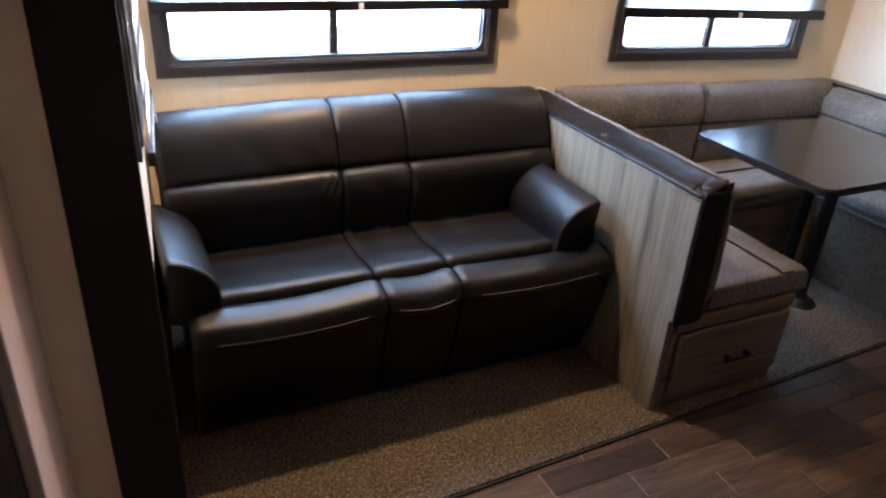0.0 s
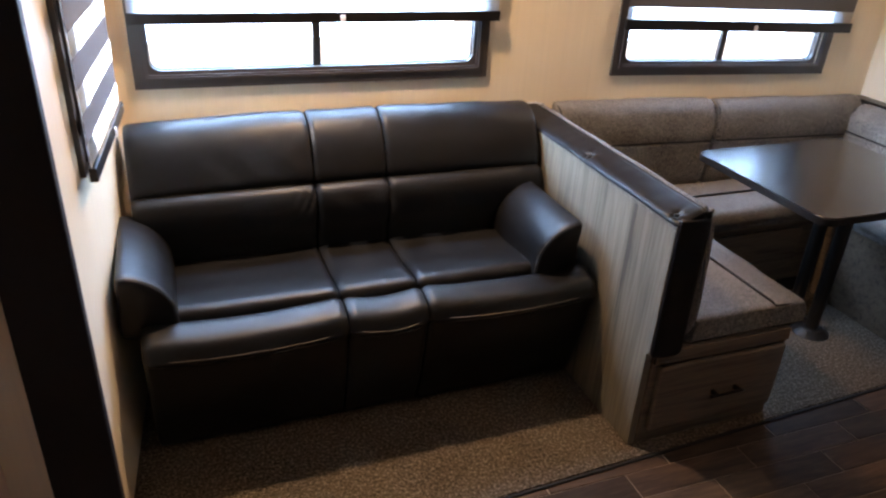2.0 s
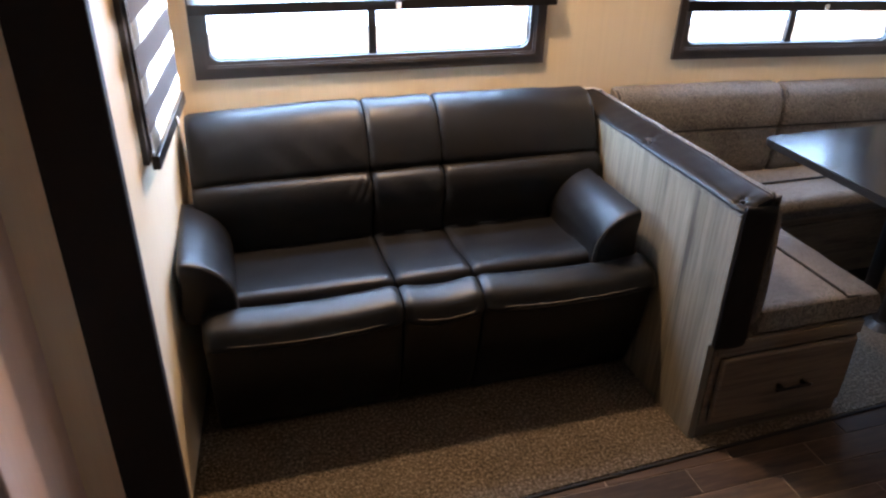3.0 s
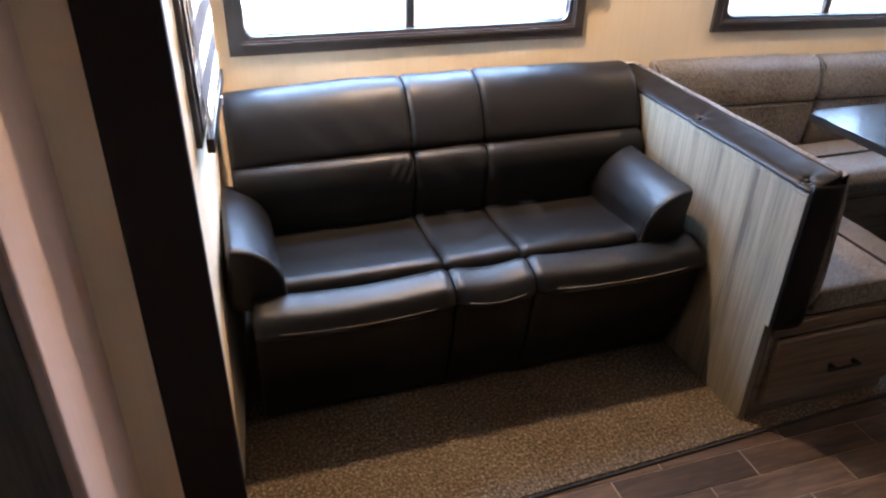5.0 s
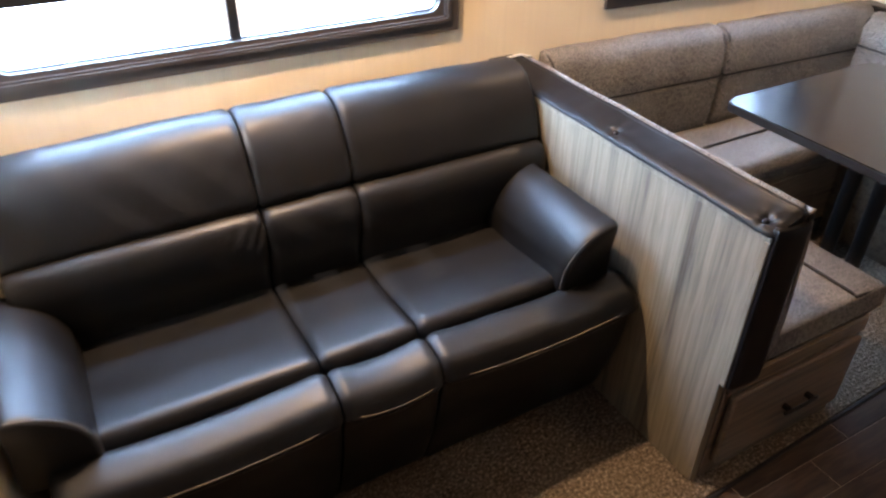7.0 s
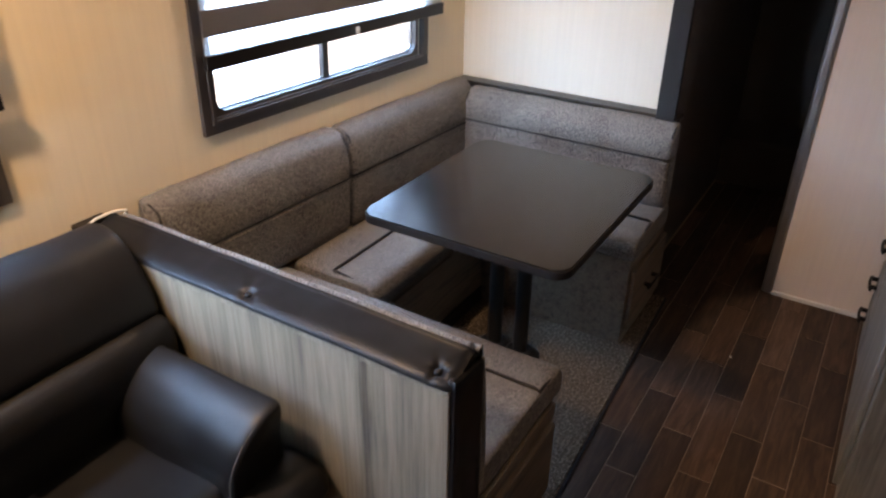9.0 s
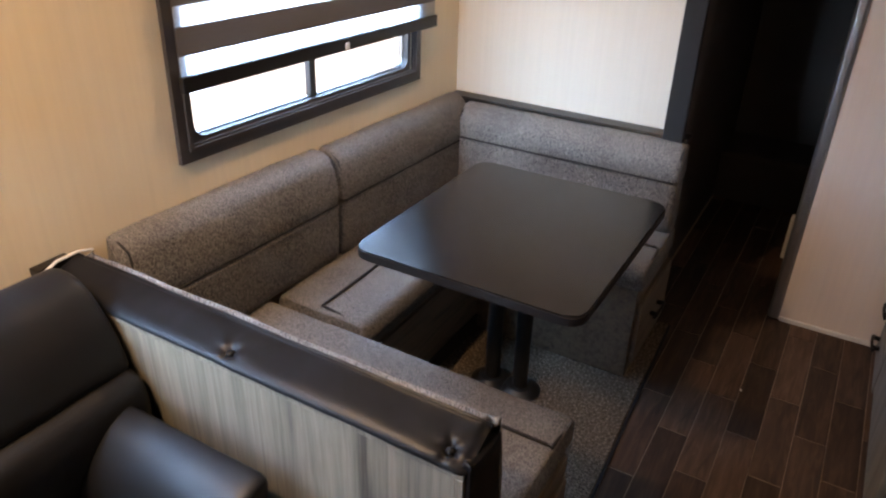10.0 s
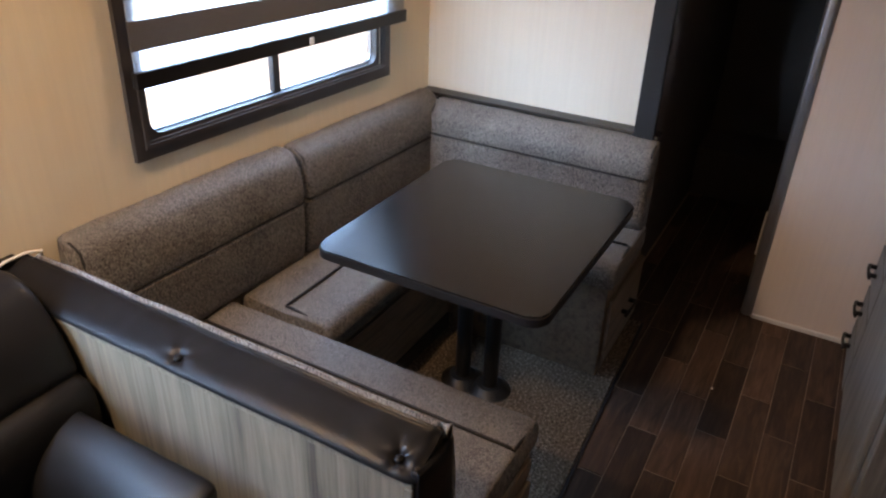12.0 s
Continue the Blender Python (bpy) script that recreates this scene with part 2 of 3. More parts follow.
def sweep(profile, a0, a1, axis="x", stations=28, pinch=0.018, run=0.05, steps=4, wobble=0.003, seed=0.0, sag=None, folds=()):
    """An upholstered roll: a closed profile swept along an axis, drawn in towards both ends like a stuffed panel at its seams."""
    loop = smooth_loop(profile, steps)
    n = len(loop)
    cen = sum(loop, Vector((0, 0))) / n
    area = sum(loop[i].x * loop[(i + 1) % n].y - loop[(i + 1) % n].x * loop[i].y for i in range(n))
    sgn = 1 if area > 0 else -1
    norms = []
    for i in range(n):
        d = loop[(i + 1) % n] - loop[i - 1]
        norms.append(Vector((d.y, -d.x)).normalized() * sgn)
    bm = bmesh.new()
    rings = []
    span = a1 - a0
    for k in range(stations + 1):
        u = 0.5 - 0.5 * math.cos(math.pi * k / stations)
        a = a0 + span * u
        e = min(u, 1 - u) * abs(span)
        q = max(0.0, 1 - e / run)
        inset = pinch * q * q * (1.0 if q < 1 else 1.25)
        ring = []
        for p, nv in zip(loop, norms):
            w = wobble * (noise.noise(Vector((a * 6 + seed, p.x * 9, p.y * 9))) + 0.35 * noise.noise(Vector((a * 22 + seed, p.x * 24, p.y * 24))))
            r = p - nv * (inset - w)
            for fa, fz, reach, depth in folds:
                lean = a - fa + 0.55 * (fz - r.y)
                r = r - nv * depth * math.exp(-(lean / 0.006) ** 2 - ((r.y - fz) / reach) ** 2)
            if sag:
                r = r + Vector((0, sag(u)))
            ring.append(bm.verts.new((a, r.x, r.y) if axis == "x" else (r.x, a, r.y)))
        rings.append(ring)
    for r0, r1 in zip(rings, rings[1:]):
        for i in range(n):
            bm.faces.new((r0[i], r0[(i + 1) % n], r1[(i + 1) % n], r1[i]))
    bm.faces.new(rings[0][::-1])
    bm.faces.new(rings[-1])
    return bm


def tube(pts, r=0.004, sides=6, closed=False):
    bm = bmesh.new()
    pts = [Vector(p) for p in pts]
    rings = []
    n = len(pts)
    for i, p in enumerate(pts):
        a = pts[i - 1] if (i or closed) else p
        b = pts[(i + 1) % n] if (i < n - 1 or closed) else p
        d = (b - a).normalized()
        q = d.to_track_quat("Z", "Y")
        rings.append([bm.verts.new(p + q @ Vector((r * math.cos(6.2832 * k / sides), r * math.sin(6.2832 * k / sides), 0))) for k in range(sides)])
    for i in range(n if closed else n - 1):
        r0, r1 = rings[i], rings[(i + 1) % n]
        for k in range(sides):
            bm.faces.new((r0[k], r0[(k + 1) % sides], r1[(k + 1) % sides], r1[k]))
    if not closed:
        bm.faces.new(rings[0][::-1])
        bm.faces.new(rings[-1])
    return bm


def cyl(x, y, z0, z1, r0, r1=None, sides=24):
    bm = bmesh.new()
    bmesh.ops.create_cone(bm, cap_ends=True, segments=sides, radius1=r0, radius2=r0 if r1 is None else r1, depth=z1 - z0, matrix=Matrix.Translation((x, y, (z0 + z1) / 2)))
    return bm


def join(*bms):
    out = bmesh.new()
    for b in bms:
        me = bpy.data.meshes.new("t")
        b.to_mesh(me)
        b.free()
        out.from_mesh(me)
        bpy.data.meshes.remove(me)
    return out


def walled(axis, at, thick, a0, a1, z0, z1, holes):
    """A wall slab with real openings: axis 'y' stands across y at `at`, running along x; holes are (a0, a1, z0, z1)."""
    bm = bmesh.new()
    aa = sorted({a0, a1, *[h[0] for h in holes], *[h[1] for h in holes]})
    zz = sorted({z0, z1, *[h[2] for h in holes], *[h[3] for h in holes]})
    for p, q in zip(aa, aa[1:]):
        for r, s in zip(zz, zz[1:]):
            m, k = (p + q) / 2, (r + s) / 2
            if any(h[0] < m < h[1] and h[2] < k < h[3] for h in holes):
                continue
            b = box(p, q, at, at + thick, r, s) if axis == "y" else box(at, at + thick, p, q, r, s)
            me = bpy.data.meshes.new("t")
            b.to_mesh(me)
            b.free()
            bm.from_mesh(me)
            bpy.data.meshes.remove(me)
    bmesh.ops.remove_doubles(bm, verts=bm.verts, dist=1e-5)
    seen = {}
    for f in list(bm.faces):
        key = tuple(round(c, 4) for c in f.calc_center_median())
        if key in seen:
            bmesh.ops.delete(bm, geom=[f, seen.pop(key)], context="FACES_ONLY")
        else:
            seen[key] = f
    return bm


# ---- plan ----
X0, X1 = 0.380, 3.58      # end walls of the slide-out
Y0, Y1 = 1.752, 2.775       # main side wall, back wall of the slide-out
CEIL = 2.05


def edge(x):
    """Front edge of the carpet, a little askew to the planks."""
    return 1.625 + 0.045 * (x - 1.1)


def skewed(ob, x, y, degrees, axis="Z", z=0.0):
    """Turns a thing about a point: the slide-out's walls are not quite square."""
    ob.matrix_world = Matrix.Translation((x, y, z)) @ Matrix.Rotation(radians(degrees), 4, axis) @ Matrix.Translation((-x, -y, -z)) @ ob.matrix_world
    return ob


def north(ob):
    return skewed(ob, 1.05, Y1, -1.0)


def west_end(ob):
    return skewed(ob, X0, Y1, -4.6)


WIN_A = (0.475, 1.62, 0.985, 1.52)
WIN_B = (2.245, 3.235, 0.955, 1.485)
WIN_L = (2.09, 2.615, 0.98, 1.50)

# ---- structure ----
north(structure("wall_north", walled("y", Y1, 0.05, X0 - 0.05, X1 + 0.12, 0, CEIL, [WIN_A, (WIN_B[0] - 0.02, WIN_B[1] + 0.02, WIN_B[2] - 0.015, WIN_B[3] + 0.015)]), CREAM, "cream wallboard wall with two windows"))
west_end(structure("wall_west_end", walled("x", X0 - 0.05, 0.05, Y0 + 0.03, Y1 + 0.02, 0, CEIL, [WIN_L]), CREAM, "cream wallboard end wall with a window"))
structure("wall_east_end", box(X1, X1 + 0.05, 1.872, Y1 - 0.012, 0, CEIL), WHITE_BOARD, "pale wallboard end wall above the dinette")
structure("wall_side", box(0.084, 0.172, Y0, Y0 + 0.03, 0, CEIL), CREAM, "cream wallboard strip beside the black trim")
structure("ceiling", join(box(-1.35, 5.4, -0.5, 1.91, CEIL, CEIL + 0.05), box(X0 - 0.15, X1 + 0.1, 1.91, Y1 + 0.08, CEIL, CEIL + 0.05)), CEILING)
# unseen closing walls, their tone set to hold back fill
structure("wall_south", box(-1.3, 5.4, -0.5, -0.45, 0, CEIL), KITCHEN, "unseen plain grey-brown wall, dark to limit bounced light")
structure("wall_west", box(-1.35, -1.3, -0.5, Y0 + 0.06, 0, CEIL), KITCHEN, "unseen plain grey-brown wall, dark to limit bounced light")
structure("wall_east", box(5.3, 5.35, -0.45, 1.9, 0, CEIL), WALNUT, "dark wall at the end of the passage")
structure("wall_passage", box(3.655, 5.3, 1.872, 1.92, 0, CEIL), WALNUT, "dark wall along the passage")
structure("trim", box(0.172, 0.316, Y0 - 0.012, Y0 + 0.03, 0.0, CEIL, 0.004), BLACK, "black vertical trim board")
structure("trim_east", box(3.50, 3.528, 1.80, 1.870, 0.0, CEIL, 0.004), BLACK, "black vertical trim board")
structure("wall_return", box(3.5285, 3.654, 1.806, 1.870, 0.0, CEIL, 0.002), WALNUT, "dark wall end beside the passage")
structure("wall_back_west", box(-1.3, 0.08, Y0 + 0.03, Y0 + 0.06, 0, CEIL), CREAM, "plain cream wall")
structure("subfloor", join(box(-1.3, 5.4, -0.5, 1.91, -0.06, -0.002), box(X0 - 0.15, X1 + 0.1, 1.91, Y1 + 0.08, -0.06, -0.002)), GROUT, "pale joints between the floor planks")
pile = box(0.30, X1, 1.6, Y1 + 0.01, -0.006, 0.010, 0.003)
strip = box(0.30, X1, 1.588, 1.5985, -0.006, 0.007, 0.002)
for bm in (pile, strip):
    for v in bm.verts:
        if v.co.y < 2.0:
            v.co.y += edge(v.co.x) - 1.6
structure("carpet_floor", pile, CARPET, "brown flecked carpet")
structure("carpet_binding", strip, PIPING, "dark strip along the carpet's front edge")
tagged(put("ground", box(-400, 400, -400, 400, -0.95, -0.9), LOT), "pale gravel ground outside", kind="structure")

# ---- windows ----


def round_frame(a0, a1, z0, z1, w, depth, at, axis, r=0.0, seg=5, inward=-1):
    """A rectangular ring, its inner corners rounded; stands on the plane `at`, depth towards the room."""
    bm = bmesh.new()
    inner, outer = [], []
    ia0, ia1, iz0, iz1 = a0 + w, a1 - w, z0 + w, z1 - w
    for cx, cz, ox, oz, st in ((ia1 - r, iz1 - r, a1, z1, 0), (ia0 + r, iz1 - r, a0, z1, 90), (ia0 + r, iz0 + r, a0, z0, 180), (ia1 - r, iz0 + r, a1, z0, 270)):
        for k in range(seg + 1):
            th = radians(st + 90 * k / seg)
            inner.append((cx + r * math.cos(th), cz + r * math.sin(th)))
            outer.append((ox, oz))
    def v(p, d):
        return bm.verts.new((p[0], at + d, p[1]) if axis == "y" else (at + d, p[0], p[1]))
    d = depth * inward
    rows = [[v(p, 0) for p in inner], [v(p, d) for p in inner], [v(p, d) for p in outer], [v(p, 0) for p in outer]]
    n = len(inner)
    for q in range(4):
        ra, rb = rows[q], rows[(q + 1) % 4]
        for i in range(n):
            j = (i + 1) % n
            try:
                bm.faces.new((ra[i], ra[j], rb[j], rb[i]))
            except ValueError:
                pass
    bmesh.ops.remove_doubles(bm, verts=bm.verts, dist=1e-6)
    return bm


def shade(name, axis, at, a0, a1, rail_z, top, first, label, side=-1, rail=0.034):
    """A banded roller shade let down over the upper part of a window."""
    t = thing(name, label, "window shade")
    def slab(lo, hi, z0, z1, d0, d1):
        p, q = sorted((at + side * d0, at + side * d1))
        return box(lo, hi, p, q, z0, z1, 0.002) if axis == "y" else box(p, q, lo, hi, z0, z1, 0.002)
    part("bottom_rail", slab(a0 - 0.004, a1 + 0.004, rail_z, rail_z + rail, 0.026, 0.044), BRONZE, t, "dark bottom rail")
    z, dark = rail_z + rail, False
    while z < top - 0.01:
        h = min(top, z + (0.068 if dark else first))
        part("band" if dark else "sheer_band", slab(a0, a1, z, h, 0.033, 0.0345), SHADE_DARK if dark else SHEER, t)
        z, dark = h, not dark
    part("cassette", slab(a0 - 0.005, a1 + 0.005, top, top + 0.07, 0.006, 0.075), BRONZE, t)
    mid = (a0 + a1) / 2 + 0.05
    part("pull_clip", slab(mid - 0.009, mid + 0.009, rail_z + 0.004, rail_z + 0.026, 0.045, 0.050), CLIP, t, "clear pull clip")
    return t


def window(name, axis, at, hole, outer, mid, label, side=-1):
    a0, a1, z0, z1 = hole
    w = thing(name, label, "window")
    tagged(w, kind="structure")
    part("window_frame", round_frame(*outer, 0.044, 0.013, at, axis, 0.004, inward=side), DARK_FRAME, w, "dark brown window frame")
    part("inner_frame", round_frame(a0 - 0.002, a1 + 0.002, z0 - 0.002, z1 + 0.002, 0.016, 0.040, at - side * 0.036, axis, 0.035, 7, inward=side), DARK_FRAME, w)
    part("bead", round_frame(outer[0] + 0.028, outer[1] - 0.028, outer[2] + 0.028, outer[3] - 0.028, 0.010, 0.019, at, axis, 0.006, inward=side), DARK_FRAME, w)
    part("track", round_frame(a0 + 0.012, a1 - 0.012, z0 + 0.012, z1 - 0.012, 0.006, 0.012, at - side * 0.030, axis, 0.03, 7, inward=side), ALU, w, "bright metal track")
    p, q = sorted((at - side * 0.012, at - side * 0.034))
    if axis == "y":
        part("mullion", box(mid - 0.014, mid + 0.014, p, q, z0, z1, 0.003), DARK_FRAME, w)
        panes = [box(a0, mid, at - side * 0.028, at - side * 0.025, z0, z1), box(mid, a1, at - side * 0.022, at - side * 0.019, z0, z1)] if side > 0 else [box(a0, mid, at + 0.025, at + 0.028, z0, z1), box(mid, a1, at + 0.019, at + 0.022, z0, z1)]
    else:
        part("mullion", box(p, q, mid - 0.014, mid + 0.014, z0, z1, 0.003), DARK_FRAME, w)
        panes = [box(at - 0.028, at - 0.025, a0, mid, z0, z1), box(at - 0.022, at - 0.019, mid, a1, z0, z1)]
    for b in panes:
        g = part("pane", b, GLASS, w)
        g.visible_shadow = False
    return w


north(window("window_1", "y", Y1, WIN_A, (0.437, 1.662, 0.943, 1.56), 1.033, "long dark-framed sliding window above the sofa"))
# the dinette window and its shade hang a little crooked
for ob in (window("window_2", "y", Y1, WIN_B, (2.200, 3.292, 0.914, 1.53), 2.735, "dark-framed sliding window above the dinette"),
           shade("window_shade", "y", Y1, 2.215, 3.345, 1.098, 1.52, 0.046, "banded grey and sheer roller shade half lowered over the dinette window", rail=0.040)):
    north(skewed(ob, 2.75, Y1, 1.5, "Y", 0.92))
west_end(window("window_3", "x", X0, WIN_L, (2.045, 2.66, 0.935, 1.54), 2.35, "dark-framed window in the end wall", side=1))
north(shade("window_shade", "y", Y1, 0.445, 1.682, 1.152, 1.54, 0.056, "banded grey and sheer roller shade half lowered over the long window"))
west_end(shade("window_shade", "x", X0, 2.015, 2.56, 0.935, 1.52, 0.056, "banded grey and sheer roller shade lowered over the end window", side=1))
north(sky_lamp("skylight_sofa", (1.05, Y1 + 0.056, 1.25), (1.15, 1.0, -0.20), 1.12, 0.50, LAMP_A))
north(sky_lamp("skylight_dinette", (2.74, Y1 + 0.056, 1.22), (2.74, 1.0, -0.10), 0.96, 0.50, LAMP_B))
end_lamp = west_end(sky_lamp("skylight_end", (X0 - 0.045, 2.34, 1.25), (3.58, 2.42, 0.80), 0.50, 0.48, LAMP_L, (0.42, 0.68, 1.0)))
end_lamp.data.spread = radians(27)

# ---- ceiling lights ----
def ceiling_light(x, y, watts, label):
    """A flush round light: rim, lens, and the lamp just under it."""
    t = thing("ceiling_light", label, "ceiling light", "ceiling lights")
    part("rim", cyl(x, y, CEIL - 0.016, CEIL - 0.001, 0.062, 0.066), CLIP, t)
    part("lens", cyl(x, y, CEIL - 0.019, CEIL - 0.0165, 0.048, 0.050), LENS, t, "glowing frosted lens")
    lamp = new("warm_lamp", bpy.data.lights.new("warm_lamp", "AREA"))
    lamp.data.shape, lamp.data.size, lamp.data.energy, lamp.data.color = "DISK", 0.096, watts, (1.0, 0.75, 0.50)
    lamp.matrix_world = Matrix.Translation((x, y, CEIL - 0.022))
    return t


ceiling_light(1.10, 2.43, 8.6, "small round warm ceiling light over the sofa")
ceiling_light(2.75, 2.42, 2.8, "small round warm ceiling light over the dinette")
# unseen fixture, added so the aisle floor gets some fill
ceiling_light(2.20, 1.00, 0.6, "unseen small warm ceiling light added over the aisle as fill")

# ---- sofa ----
SX = ((0.390, 0.950), (0.954, 1.196), (1.200, 1.775))
sofa = thing("sofa", "black leather three-panel sofa with pale double stitching against the wall", "sofa", at=(0, 0, 0))
UPPER = [(2.504, 0.680), (2.474, 0.696), (2.470, 0.724), (2.494, 0.789), (2.524, 0.839), (2.560, 0.874), (2.604, 0.890), (2.649, 0.886), (2.678, 0.859), (2.694, 0.804), (2.694, 0.692), (2.594, 0.667)]
LOWER = [(2.458, 0.385), (2.448, 0.502), (2.426, 0.582), (2.426, 0.647), (2.451, 0.686), (2.516, 0.694), (2.596, 0.672), (2.596, 0.385)]
SEAT = [(2.116, 0.420), (2.114, 0.462), (2.136, 0.484), (2.188, 0.482), (2.300, 0.471), (2.400, 0.470), (2.480, 0.464), (2.490, 0.390), (2.300, 0.360), (2.128, 0.380)]
NOSE = [(2.106, 0.404), (2.105, 0.466), (2.082, 0.481), (2.042, 0.477), (2.004, 0.463), (1.984, 0.430), (1.983, 0.409), (2.020, 0.389), (2.090, 0.374)]
SKIRT = [(2.004, 0.408), (2.009, 0.360), (2.036, 0.220), (2.078, 0.090), (2.108, 0.030), (2.154, 0.022), (2.167, 0.100), (2.141, 0.390), (2.060, 0.410)]
# short creases where the back is drawn in beside the first seam: along, height, reach, depth
FOLDS = ((0.935, 0.650, 0.034, 0.010), (0.905, 0.645, 0.032, 0.008), (0.875, 0.652, 0.026, 0.007))
for i, (a, b) in enumerate(SX):
    crown = (lambda u: -0.016 * (1 - u) ** 2) if i == 0 else (lambda u: -0.010 * u ** 2) if i == 2 else None
    part("head_cushion", sweep(UPPER, a, b, pinch=0.008, run=0.018, seed=i * 3.1, wobble=0.003, sag=crown, stations=44), LEATHER, sofa, smooth=True)
    part("back_cushion", sweep(LOWER, a, b, pinch=0.009, run=0.022, seed=i * 5.3 + 1, wobble=0.0018, stations=60, folds=FOLDS if i == 0 else ()), LEATHER, sofa, smooth=True)
    part("seat_cushion", sweep(SEAT, a, b, pinch=0.011, run=0.026, stations=50, seed=i * 2.7 + 2, wobble=0.0035), LEATHER, sofa, smooth=True)
    part("front_roll", sweep(NOSE, a, b, pinch=0.012, run=0.028, stations=50, seed=i * 4.1 + 3, wobble=0.0025, sag=lambda u: -0.016 * (1 - (2 * u - 1) ** 2)), LEATHER, sofa, smooth=True)
    part("front_skirt", sweep(SKIRT, a, b, pinch=0.005, run=0.015, seed=i * 1.7 + 4, wobble=0.003), LEATHER, sofa, smooth=True)
    for dz, dy in ((0.408, 1.9812), (0.396, 1.9818)):
        pts = []
        for k in range(25):
            u = k / 24
            x = a + 0.018 + (b - a - 0.036) * u
            pts.append((x, dy + 0.012 * max(0, abs(2 * u - 1) - 0.8) * 4 - 0.0, dz + 0.016 * (2 * u - 1) ** 2))
        part("stitching", tube(pts, 0.0012, 5), THREAD, sofa, "pale stitching")
part("sofa_base", box(0.41, 1.765, 2.13, 2.66, 0.012, 0.41, 0.01), LEATHER, sofa)


ARM = [(0.0, 0.44), (0.0, 0.56), (0.001, 0.620), (0.010, 0.644), (0.034, 0.643), (0.074, 0.626), (0.110, 0.594), (0.134, 0.552), (0.142, 0.51), (0.132, 0.44)]


def arm_lean(y, z):
    return 0.030 * max(0.0, (z - 0.50) / 0.15) * max(0.0, (2.30 - y) / 0.24)


def arm(outer, sign):
    """A leaning leaf-shaped armrest, its tip at the outer front, with a stitched front edge."""
    bm = sweep([(outer + sign * p, z) for p, z in ARM], 2.086, 2.47, axis="y", pinch=0.008, run=0.02, wobble=0.003, seed=outer * 7, steps=6)
    for v in bm.verts:
        v.co.y -= arm_lean(v.co.y, v.co.z)
    ob = part("armrest", bm, LEATHER, sofa, smooth=True)
    loop = smooth_loop(ARM, 4)[10:35]
    part("stitching", tube([(outer + sign * p.x, 2.095 - arm_lean(2.095, p.y), p.y - 0.0035) for p in loop], 0.0011, 5), THREAD, ob, "pale stitching")


arm(0.346, 1)
arm(1.738, -1)

# ---- divider between sofa and dinette ----
divider = thing("divider_panel", "limed grey board divider capped with buttoned black vinyl padding", "divider")
part("board", box(1.790, 1.815, 1.713, 2.73, 0.010, 0.7825, 0.002), BOARD, divider, "limed grey wood-grain board")
part("edge_strip", box(1.786, 1.8155, 1.696, 2.73, 0.783, 0.796, 0.003), BOARD, divider)
part("end_strip", box(1.786, 1.8155, 1.696, 1.712, 0.372, 0.7825, 0.003), BOARD, divider)
CAP = [(1.787, 0.795), (1.784, 0.805), (1.798, 0.816), (1.824, 0.826), (1.85, 0.835), (1.866, 0.838), (1.874, 0.828), (1.871, 0.706), (1.822, 0.706), (1.82, 0.792)]
cap = sweep(CAP, 1.692, 2.735, axis="y", pinch=0.006, run=0.02, wobble=0.0025, stations=260, steps=8)
for v in cap.verts:
    for by in (1.733, 2.205):
        dy, dz = v.co.y - by, (v.co.x - 1.806) / 0.9
        r = math.hypot(dy, dz)
        rays = 0.5 + 0.5 * math.cos(5 * math.atan2(dz, dy) + 0.6)
        pull = 0.011 * math.exp(-(r / 0.012) ** 2) + 0.0028 * rays * math.exp(-(r / 0.045) ** 2)
        if v.co.z > 0.78:
            v.co.z -= pull
            v.co.x += pull * 0.35
part("vinyl_cap", cap, VINYL, divider, "padded black vinyl cap", smooth=True)
END = [(1.79, 1.692), (1.792, 1.684), (1.828, 1.678), (1.876, 1.678), (1.893, 1.688), (1.892, 1.706), (1.838, 1.714), (1.794, 1.706)]
bm = sweep(END, 0.367, 0.816, axis="y", pinch=0.004, run=0.02, wobble=0.002)
for v in bm.verts:
    v.co = (v.co.x, v.co.z, v.co.y)
part("vinyl_end", bm, VINYL, divider, "black vinyl end strip", smooth=True)
for by in (1.733, 2.205):
    bm = bmesh.new()
    bmesh.ops.create_uvsphere(bm, u_segments=12, v_segments=8, radius=0.0085, matrix=Matrix.Translation((1.808, by, 0.812)) @ Matrix.Diagonal((1, 1, 0.7, 1)))
    part("button", bm, VINYL, divider, smooth=True)
bracket = thing("wall_bracket", "small dark wall bracket with a bright clip", "bracket")
part("plate", box(1.775, 1.86, 2.728, Y1 - 0.015, 0.815, 0.835, 0.003), BRONZE, bracket)
part("clip", tube([(1.785, 2.722, 0.830), (1.82, 2.724, 0.842), (1.87, 2.724, 0.842), (1.905, 2.722, 0.832)], 0.0036), CLIP, bracket, "bright clip")

# ---- dinette ----


def handle(parent, x0, x1, y, z, axis="x"):
    """A bar pull on two feet with flared ends."""
    pts = [(x0, y - 0.020, z - 0.004), (x0 + 0.012, y - 0.024, z), ((x0 + x1) / 2, y - 0.027, z + 0.003), (x1 - 0.012, y - 0.024, z), (x1, y - 0.020, z - 0.004)]
    if axis == "y":
        pts = [(x, 2 * y - yy, zz) for x, yy, zz in pts]
    h = part("handle", tube(pts, 0.0055, 8), BRONZE, parent, "dark bronze bar pull", smooth=True)
    s = -1 if axis == "x" else 1
    for x in (x0 + 0.022, x1 - 0.022):
        p, q = sorted((y, y + s * 0.024))
        part("post", box(x - 0.006, x + 0.006, p, q, z - 0.007, z + 0.008, 0.002), BRONZE, h)
    return h


